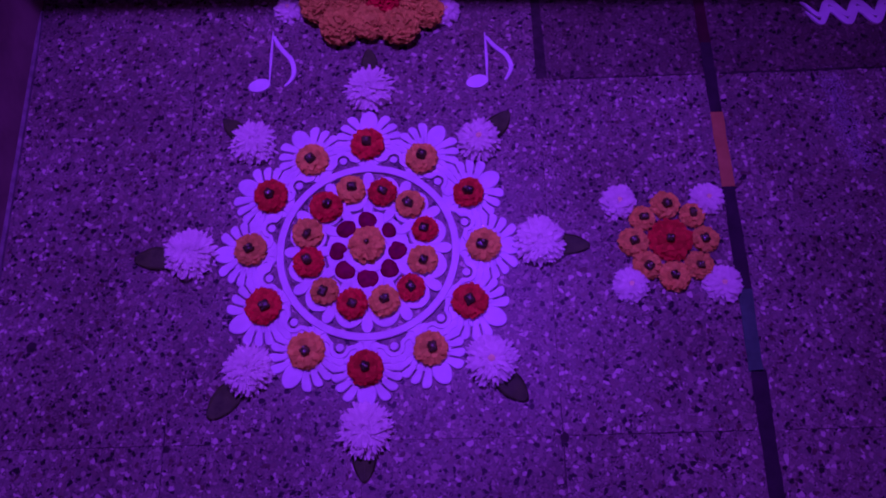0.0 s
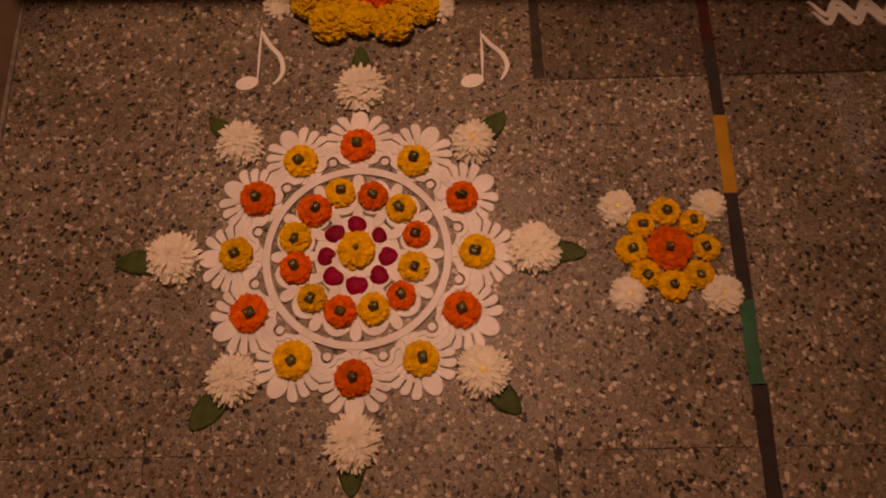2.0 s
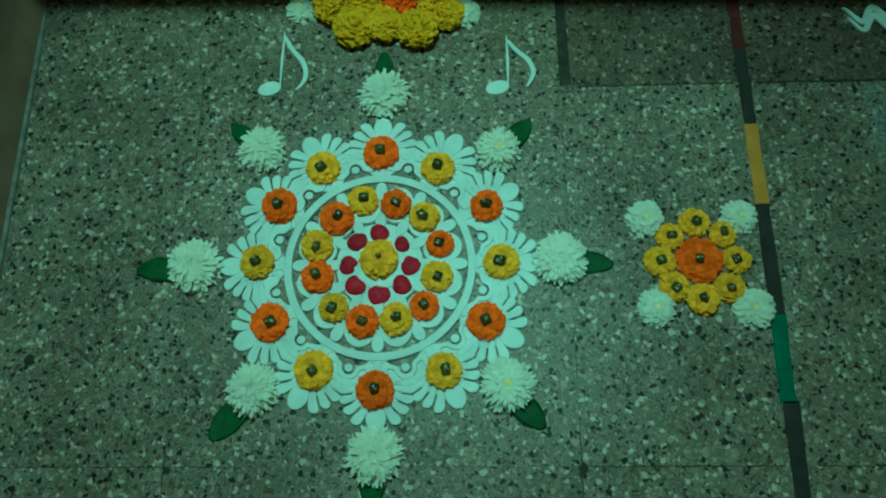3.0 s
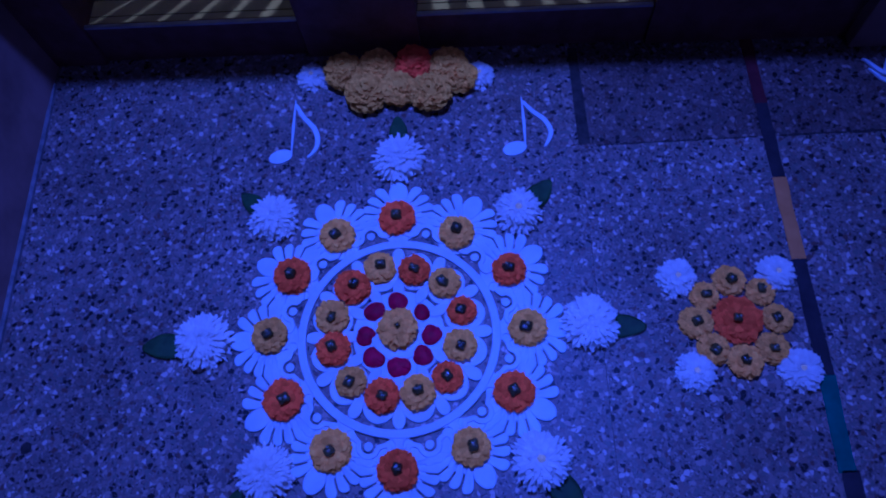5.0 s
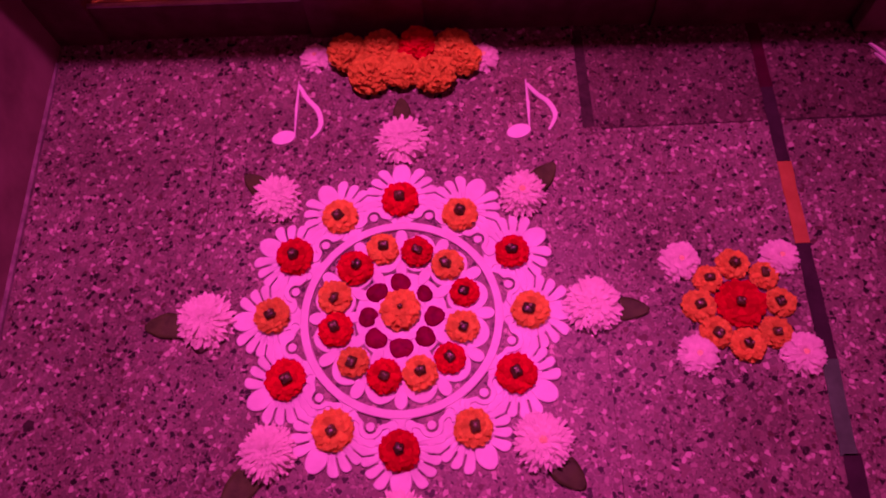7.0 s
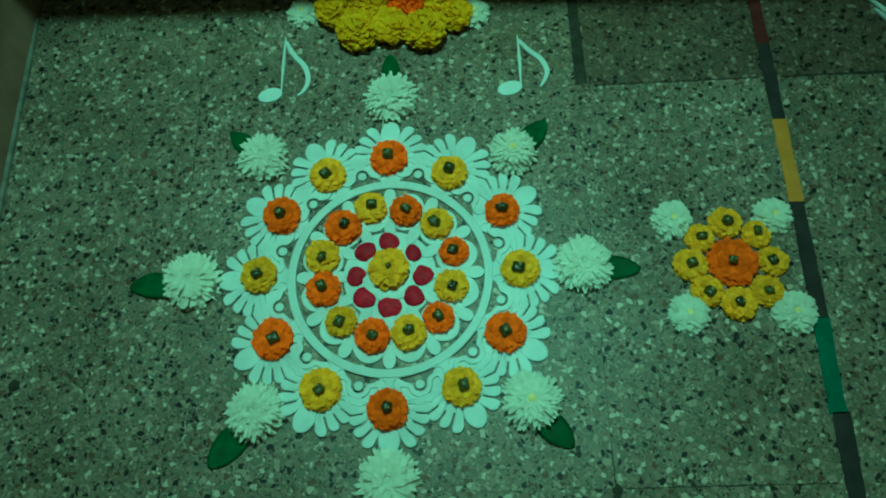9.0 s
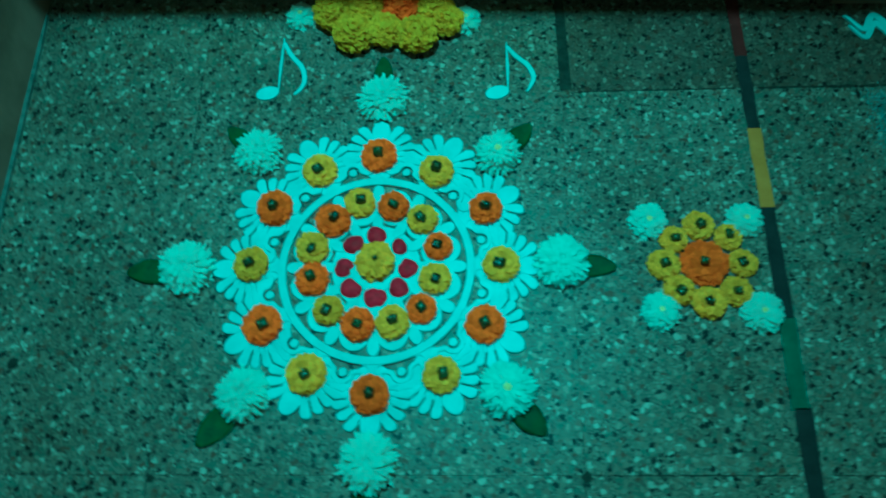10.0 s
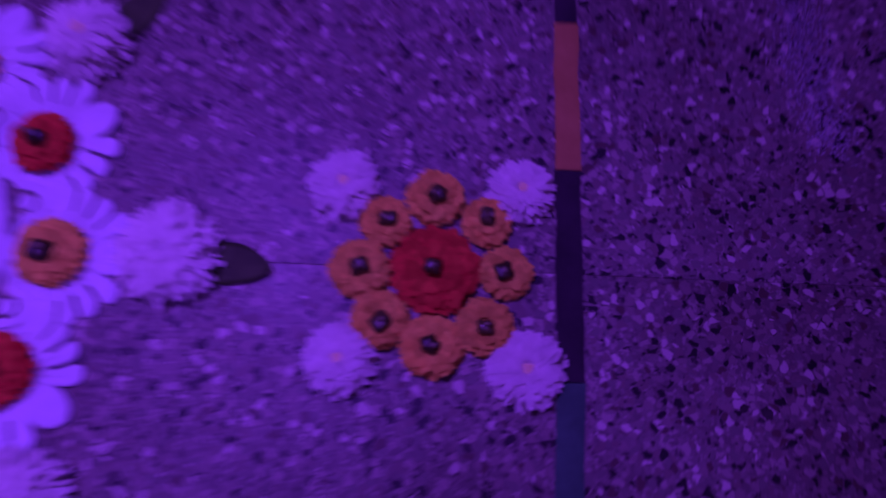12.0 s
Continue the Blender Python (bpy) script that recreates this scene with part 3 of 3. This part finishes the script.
LARGE_TIERS = ((1.03, 34, 0.004, 0.02, 0.0056), (1.0, 36, 0.0075, 0.10, 0.0058), (0.94, 38, 0.011, 0.18, 0.0060), (0.84, 36, 0.0145, 0.26, 0.0060), (0.70, 32, 0.0175, 0.36, 0.0058), (0.53, 26, 0.0195, 0.5, 0.0054), (0.36, 18, 0.021, 0.7, 0.0048), (0.22, 11, 0.0215, 0.95, 0.0040))
LARGE = [chrysanthemum_petals(s, 0.0365, LARGE_TIERS[:4], 0.014, 0.12) for s in (5, 13, 17, 29)]
LARGE_INNER = [chrysanthemum_petals(s, 0.0365, LARGE_TIERS[4:], 0.023, 0.11) for s in (6, 14, 18, 30)]
HEART = bmesh.new()
dome(HEART, 0.006, 0.0, 0.005, 3, 12)
HEART = finish(HEART, "heart", True)
PALE = HEART.copy()
BLOOMS = [(0.007, 0.239, 1.0), (0.161, 0.153, 0.86), (0.236, 0.002, 0.97), (0.165, -0.155, 0.95), (0.006, -0.236, 0.98), (-0.146, -0.159, 0.92), (-0.233, -0.001, 1.0), (-0.156, 0.161, 0.92)]
for i, (x, y, s) in enumerate(BLOOMS):
    bloom = empty("chrysanthemum", pose(x, y, 0.002, 0, 0, 47 * i) @ Matrix.Diagonal((s, s, 1, 1)), "white chrysanthemum with ragged narrow petals beside the board", "flower", "white chrysanthemums round the board")
    part("outer_petals", LARGE[i % 4], CREAM, bloom)
    part("inner_petals", LARGE_INNER[i % 4], CREAM, bloom)
    if i in (1, 3):
        part("heart", PALE, POLLEN, bloom, "pale yellow heart", m=pose(0, 0, 0.0205))


def leaf_mesh(seed, length=0.062, half=0.0165):
    rnd = random.Random(seed)
    sway = rnd.uniform(-0.003, 0.003)

    def at(u, v):
        w = half * (max(math.sin(math.pi * min(1, u * 0.97 + 0.02)), 0.0) ** 0.62) * (1 - 0.25 * (u - 0.35))
        c = 2 * v - 1
        return Vector((length * u, w * c + sway * math.sin(math.pi * u), 0.0012 + 0.0007 * abs(c) + 0.003 * math.sin(2.4 * u + seed) ** 2 + 0.0005 * math.sin(22 * u) * abs(c)))

    return sheet(at, 16, 6, 0.0006)


LEAVES = [(0.006, 0.255, 0.005, 0.311, 0.8), (0.170, 0.158, 0.206, 0.199, 0.95), (0.250, -0.004, 0.303, -0.005, 0.9), (0.169, -0.166, 0.209, -0.206, 1.0), (0.003, -0.245, 0.004, -0.300, 0.95), (-0.154, -0.172, -0.195, -0.218, 1.1), (-0.252, -0.008, -0.312, -0.004, 1.0), (-0.172, 0.168, -0.204, 0.203, 0.8)]
for i, (x0, y0, x1, y1, wide) in enumerate(LEAVES):
    span = math.hypot(x1 - x0, y1 - y0)
    ob = empty("leaf", pose(x0, y0, 0.0004, 0, 0, math.degrees(math.atan2(y1 - y0, x1 - x0))) @ Matrix.Diagonal((span / 0.062, wide, 1, 1)), "dark green leaf tucked under a white chrysanthemum", "leaf", "leaves under the chrysanthemums")
    part("blade", leaf_mesh(60 + i), LEAF, ob)
    part("midrib", ribbon([(0.0, 0.0), (0.02, 0.0), (0.04, 0.0), (0.058, 0.0)], 0.0008, 0.0004, z=0.0014), LEAF, ob)

# the small flower ring beside the board
SMALL_LABEL = "small yellow marigold laid face down in a ring on the floor"
marigold(0.410, -0.002, 0.0, 1.27, ORANGE, "large orange marigold at the middle of a flower ring", "small flower ring", 0.85)
for x, y, s in [(0.408, 0.048, 0.83), (0.443, 0.032, 0.74), (0.456, -0.002, 0.78), (0.443, -0.038, 0.82), (0.410, -0.052, 0.90), (0.376, -0.036, 0.82), (0.361, -0.003, 0.87), (0.376, 0.030, 0.74)]:
    marigold(x, y, 0.0, s, YELLOW, SMALL_LABEL, "small flower ring", 0.85)
SMALL_TIERS = ((1.0, 26, 0.003, 0.04, 0.0066), (0.98, 26, 0.0052, 0.12, 0.0066), (0.91, 26, 0.0076, 0.20, 0.0064), (0.79, 24, 0.0096, 0.30, 0.0060), (0.63, 20, 0.0112, 0.42, 0.0056), (0.46, 15, 0.0124, 0.6, 0.0050), (0.30, 10, 0.0130, 0.85, 0.0042))
SMALL = [chrysanthemum_petals(s, 0.0255, SMALL_TIERS[:4], 0.0090, 0.06) for s in (71, 77)]
SMALL_INNER = [chrysanthemum_petals(s, 0.0255, SMALL_TIERS[4:], 0.0125, 0.06) for s in (72, 78)]
for i, (x, y, s) in enumerate([(0.347, 0.055, 1.0), (0.466, 0.055, 0.96), (0.470, -0.064, 1.06), (0.351, -0.062, 0.98)]):
    bloom = empty("chrysanthemum", pose(x, y, 0.0005, 0, 0, 61 * i) @ Matrix.Diagonal((s, s, 1, 1)), "small round white chrysanthemum with a yellow heart on the floor", "flower", "small flower ring")
    part("outer_petals", SMALL[i % 2], CREAM, bloom)
    part("inner_petals", SMALL_INNER[i % 2], CREAM, bloom)
    part("heart", HEART, POLLEN, bloom, "pale yellow heart", m=pose(0, 0, 0.0106) @ Matrix.Diagonal((1.5, 1.5, 0.8, 1)))


# the heap of marigolds by the sill
def pompom(seed, radius):
    """A full double marigold: a rounded head of overlapping ruffled petals."""
    rnd, bm = random.Random(seed), bmesh.new()
    bmesh.ops.create_uvsphere(bm, u_segments=20, v_segments=12, radius=radius * 0.84)
    n = 260
    for k in range(n):
        z = 1 - 1.5 * (k + 0.5) / n
        a = k * 2.39996 + rnd.uniform(-0.2, 0.2)
        flat = math.sqrt(max(0, 1 - z * z))
        out = Vector((flat * math.cos(a), flat * math.sin(a), z))
        away = Vector((math.cos(a), math.sin(a), -flat * 0.5))
        heading = (out * rnd.uniform(0.5, 0.9) + away * rnd.uniform(0.3, 0.8) + Vector((rnd.uniform(-0.3, 0.3), rnd.uniform(-0.3, 0.3), rnd.uniform(-0.2, 0.2)))).normalized()
        frill(bm, rnd, out * radius * 0.66, heading, radius * rnd.uniform(0.30, 0.46), radius * rnd.uniform(0.26, 0.38), rnd.uniform(-0.4, 0.5), rnd.uniform(-1.2, 0.8), radius * 0.07)
    for v in bm.verts:
        v.co.z = max(v.co.z * 0.72, -radius * 0.62)
    return finish(bm, "petals", True)


POMPOMS = [pompom(s, 0.027) for s in (2, 6, 9)]
HEAP = [(-0.037, 0.330, 1.06, 0), (0.053, 0.325, 1.06, 0), (0.008, 0.333, 0.94, 0), (-0.068, 0.368, 1.04, 0), (-0.020, 0.374, 0.96, 0), (0.029, 0.374, 0.98, 1), (0.078, 0.370, 1.0, 0), (0.094, 0.350, 0.9, 0)]
for i, (x, y, s, deep) in enumerate(HEAP):
    ob = empty("marigold", pose(x, y + 0.012, 0.0166 * s + 0.001 * (i % 3), 6 * math.sin(3 * i), 6 * math.cos(5 * i), 70 * i) @ Matrix.Diagonal((s, s, s, 1)), "full golden-orange marigold heaped on the floor by the sill", "flower", "marigolds heaped by the sill")
    part("petals", in_colour(POMPOMS[i % 3], ORANGE if deep else AMBER), None, ob)
for x, y in [(-0.116, 0.382), (0.121, 0.368)]:
    bloom = empty("chrysanthemum", pose(x, y, 0.0005, 0, 0, 30) @ Matrix.Diagonal((0.9, 0.9, 1.1, 1)), "small white chrysanthemum with a yellow heart beside the heap", "flower", "chrysanthemums beside the heap")
    part("outer_petals", SMALL[0], CREAM, bloom)
    part("inner_petals", SMALL_INNER[0], CREAM, bloom)
    part("heart", HEART, POLLEN, bloom, "yellow heart", m=pose(0, 0, 0.0105))


# ---- flat white cut-outs ----
def smooth_path(points, steps=6):
    out = []
    for i in range(len(points) - 1):
        p = [Vector((*points[min(max(i + k, 0), len(points) - 1)], 0)) for k in (-1, 0, 1, 2)]
        for j in range(steps):
            t = j / steps
            v = 0.5 * (2 * p[1] + (p[2] - p[0]) * t + (2 * p[0] - 5 * p[1] + 4 * p[2] - p[3]) * t * t + (3 * p[1] - p[0] - 3 * p[2] + p[3]) * t ** 3)
            out.append((v.x, v.y))
    return out + [points[-1]]


def music_note(head, top, bend):
    x, y = head
    note = empty("music_note", pose(x, y, 0.0), "flat white cut-out music note lying on the floor", "music note", "music notes")
    outline = turned([(0.0165 * math.cos(a * math.pi / 14), 0.0105 * math.sin(a * math.pi / 14)) for a in range(28)], 14)
    part("note_head", plate(outline, 0.003), WHITE, note)
    tx, ty = top[0] - x, top[1] - y
    part("stem", ribbon([(0.0145, 0.003), (0.0150, ty * 0.5), (tx, ty)], 0.0044, 0.003), WHITE, note)
    path = smooth_path([(tx + 0.0005, ty - 0.006)] + [(a - x, b - y) for a, b in bend])
    n = len(path)
    part("flag", ribbon(path, [0.0036 + 0.0034 * math.sin(math.pi * min(1.0, 0.1 + 1.0 * i / n)) for i in range(n)], 0.003), WHITE, note)
    return note


music_note((-0.155, 0.257), (-0.139, 0.347), [(-0.126, 0.318), (-0.110, 0.298), (-0.105, 0.276), (-0.110, 0.262), (-0.118, 0.254)])
music_note((0.163, 0.250), (0.177, 0.331), [(0.190, 0.308), (0.206, 0.292), (0.213, 0.274), (0.209, 0.260), (0.203, 0.250)])

for x0, middle, tall in ((0.644, 0.3495, 0.0030), (0.649, 0.3365, 0.0026)):
    path = []
    for i in range(130):
        s = i / 129 * 0.36
        w = (x0 - 0.644 + s) / 0.0405 % 1.0
        saw = 1 - w / 0.62 if w < 0.62 else (w - 0.62) / 0.38
        saw = saw * saw * (3 - 2 * saw)
        path.append((x0 + s, middle - 0.0115 + 0.023 * saw - 0.008 * s))
    widths = [0.0092 * min(1.0, 0.25 + i / 14) for i in range(130)]
    ob = part("wave_strip", ribbon(path, widths, tall, ends=0.15), WHITE)
    tagged(ob, "flat white wavy cut-out strip lying on the floor", "wave ornament", "wavy strips")

# paper strips laid end to end along a floor joint
STRIPS = [(0.496, 0.415, 0.4975, 0.300, 0.0165, MAROON_PAPER, "dark maroon"), (0.4975, 0.3005, 0.498, 0.1875, 0.0165, BLACK_PAPER, "black"), (0.498, 0.187, 0.4985, 0.0735, 0.0175, ORANGE_PAPER, "orange"), (0.4985, 0.073, 0.500, -0.0715, 0.0175, BLACK_PAPER, "black"), (0.4995, -0.0705, 0.4975, -0.1785, 0.0185, GREEN_PAPER, "green"), (0.5005, -0.176, 0.496, -0.62, 0.019, BLACK_PAPER, "black")]
for i, (x0, y0, x1, y1, w, mat, word) in enumerate(STRIPS):
    rnd = random.Random(700 + i)
    n = max(4, int((y0 - y1) / 0.018))
    rows = [(x0 + (x1 - x0) * k / n, y0 + (y1 - y0) * k / n) for k in range(n + 1)]
    ragged = [(x - w / 2 + rnd.uniform(-0.0007, 0.0007), y) for x, y in rows] + [(x + w / 2 + rnd.uniform(-0.0007, 0.0007), y) for x, y in rows[::-1]]
    bm = plate(ragged, 0.0012, 0.0003)
    tagged(part("paper_strip", bm, mat), word + " paper strip laid flat along a floor joint", "paper strip", "paper strips along the joint")

# dark strip on the floor and dirt in the joints
patch = part("dark_strip", plate([(0.2475, 0.41), (0.2480, 0.252), (0.2640, 0.2525), (0.2600, 0.41)], 0.0008, 0.0002), STAIN, floor)


def blob(x, y, r, seed, mat, name, h=0.0006, stretch=1.0, angle=0.0):
    rnd = random.Random(seed)
    pts = [(r * stretch * rnd.uniform(0.7, 1.15) * math.cos(2 * math.pi * i / 14), r * rnd.uniform(0.7, 1.15) * math.sin(2 * math.pi * i / 14)) for i in range(14)]
    return part(name, plate(turned(pts, angle, x, y), h, 0.0002), mat, floor)


for i, (x, y, r) in enumerate([(-0.245, 0.247, 0.004), (0.252, -0.252, 0.006), (-0.246, -0.254, 0.005), (-0.437, -0.12, 0.008), (0.61, -0.083, 0.003), (0.625, -0.086, 0.004)]):
    blob(x, y, r, 300 + i, STAIN, "dirt_spot")
# faint pale streak made of many tiny flat specks
rnd = random.Random(500)
verts, faces = [], []
for i in range(1600):
    along = rnd.random()
    x = 0.668 + 0.020 * (1 - along) ** 2 + rnd.gauss(0, 0.010)
    y = 0.095 + 0.145 * along + rnd.gauss(0, 0.006)
    r, turn = rnd.uniform(0.0003, 0.0010), rnd.uniform(0, 6.28)
    faces.append(tuple(range(len(verts), len(verts) + 5)))
    verts += [(x + r * math.cos(turn + 1.2566 * k), y + 1.6 * r * math.sin(turn + 1.2566 * k), 0.0003) for k in range(5)]
speck_mesh = bpy.data.meshes.new("pale_streak")
speck_mesh.from_pydata(verts, [], faces)
tagged(part("pale_streak", speck_mesh, PALE_SPECK), "faint pale streak of tiny specks on the floor", "powder", kind="stuff")


def joint_dirt(x0, y0, x1, y1, width, seed):
    """Grime along a floor joint, of uneven width."""
    rnd = random.Random(seed)
    n = max(6, int(math.hypot(x1 - x0, y1 - y0) / 0.006))
    path = [(x0 + (x1 - x0) * i / n + rnd.gauss(0, 0.0003), y0 + (y1 - y0) * i / n + rnd.gauss(0, 0.0003)) for i in range(n + 1)]
    part("joint_dirt", ribbon(path, [width * rnd.uniform(0.35, 1.3) for i in range(n + 1)], 0.0003, ends=0.1), STAIN, floor)


for i, (x0, y0, x1, y1, w) in enumerate([(0.27, 0.249, 0.485, 0.249, 0.0022), (0.51, 0.249, 0.86, 0.248, 0.0042), (0.235, -0.25, 0.486, -0.25, 0.0017), (0.52, -0.25, 0.75, -0.25, 0.0012), (-0.25, 0.30, -0.25, 0.12, 0.0010), (-0.25, -0.22, -0.25, -0.42, 0.0012), (0.25, -0.20, 0.25, -0.42, 0.0012), (-0.46, -0.25, -0.19, -0.25, 0.0012)]):
    joint_dirt(x0, y0, x1, y1, w, 900 + i)
cove = bmesh.new()
ribbon([(-0.4975, -1.2 + 0.05 * i) for i in range(33)], 0.006, 0.005, bm=cove)
part("cement_fillet", cove, CEMENT, floor, "pale cement fillet along the wall")

# ---- floor tiles ----
def tile_mesh(dx, dy):
    bm = bmesh.new()
    g, c = 0.0001, 0.0002
    rings = [[bm.verts.new((x, y, z)) for x, y in ((g + e, g + e), (dx - g - e, g + e), (dx - g - e, dy - g - e), (g + e, dy - g - e))] for e, z in ((0, -0.02), (0, -c), (c, 0))]
    for a, b in zip(rings, rings[1:]):
        for i in range(4):
            bm.faces.new((a[i], a[(i + 1) % 4], b[(i + 1) % 4], b[i]))
    bm.faces.new(rings[-1])
    return finish(bm, "tile")


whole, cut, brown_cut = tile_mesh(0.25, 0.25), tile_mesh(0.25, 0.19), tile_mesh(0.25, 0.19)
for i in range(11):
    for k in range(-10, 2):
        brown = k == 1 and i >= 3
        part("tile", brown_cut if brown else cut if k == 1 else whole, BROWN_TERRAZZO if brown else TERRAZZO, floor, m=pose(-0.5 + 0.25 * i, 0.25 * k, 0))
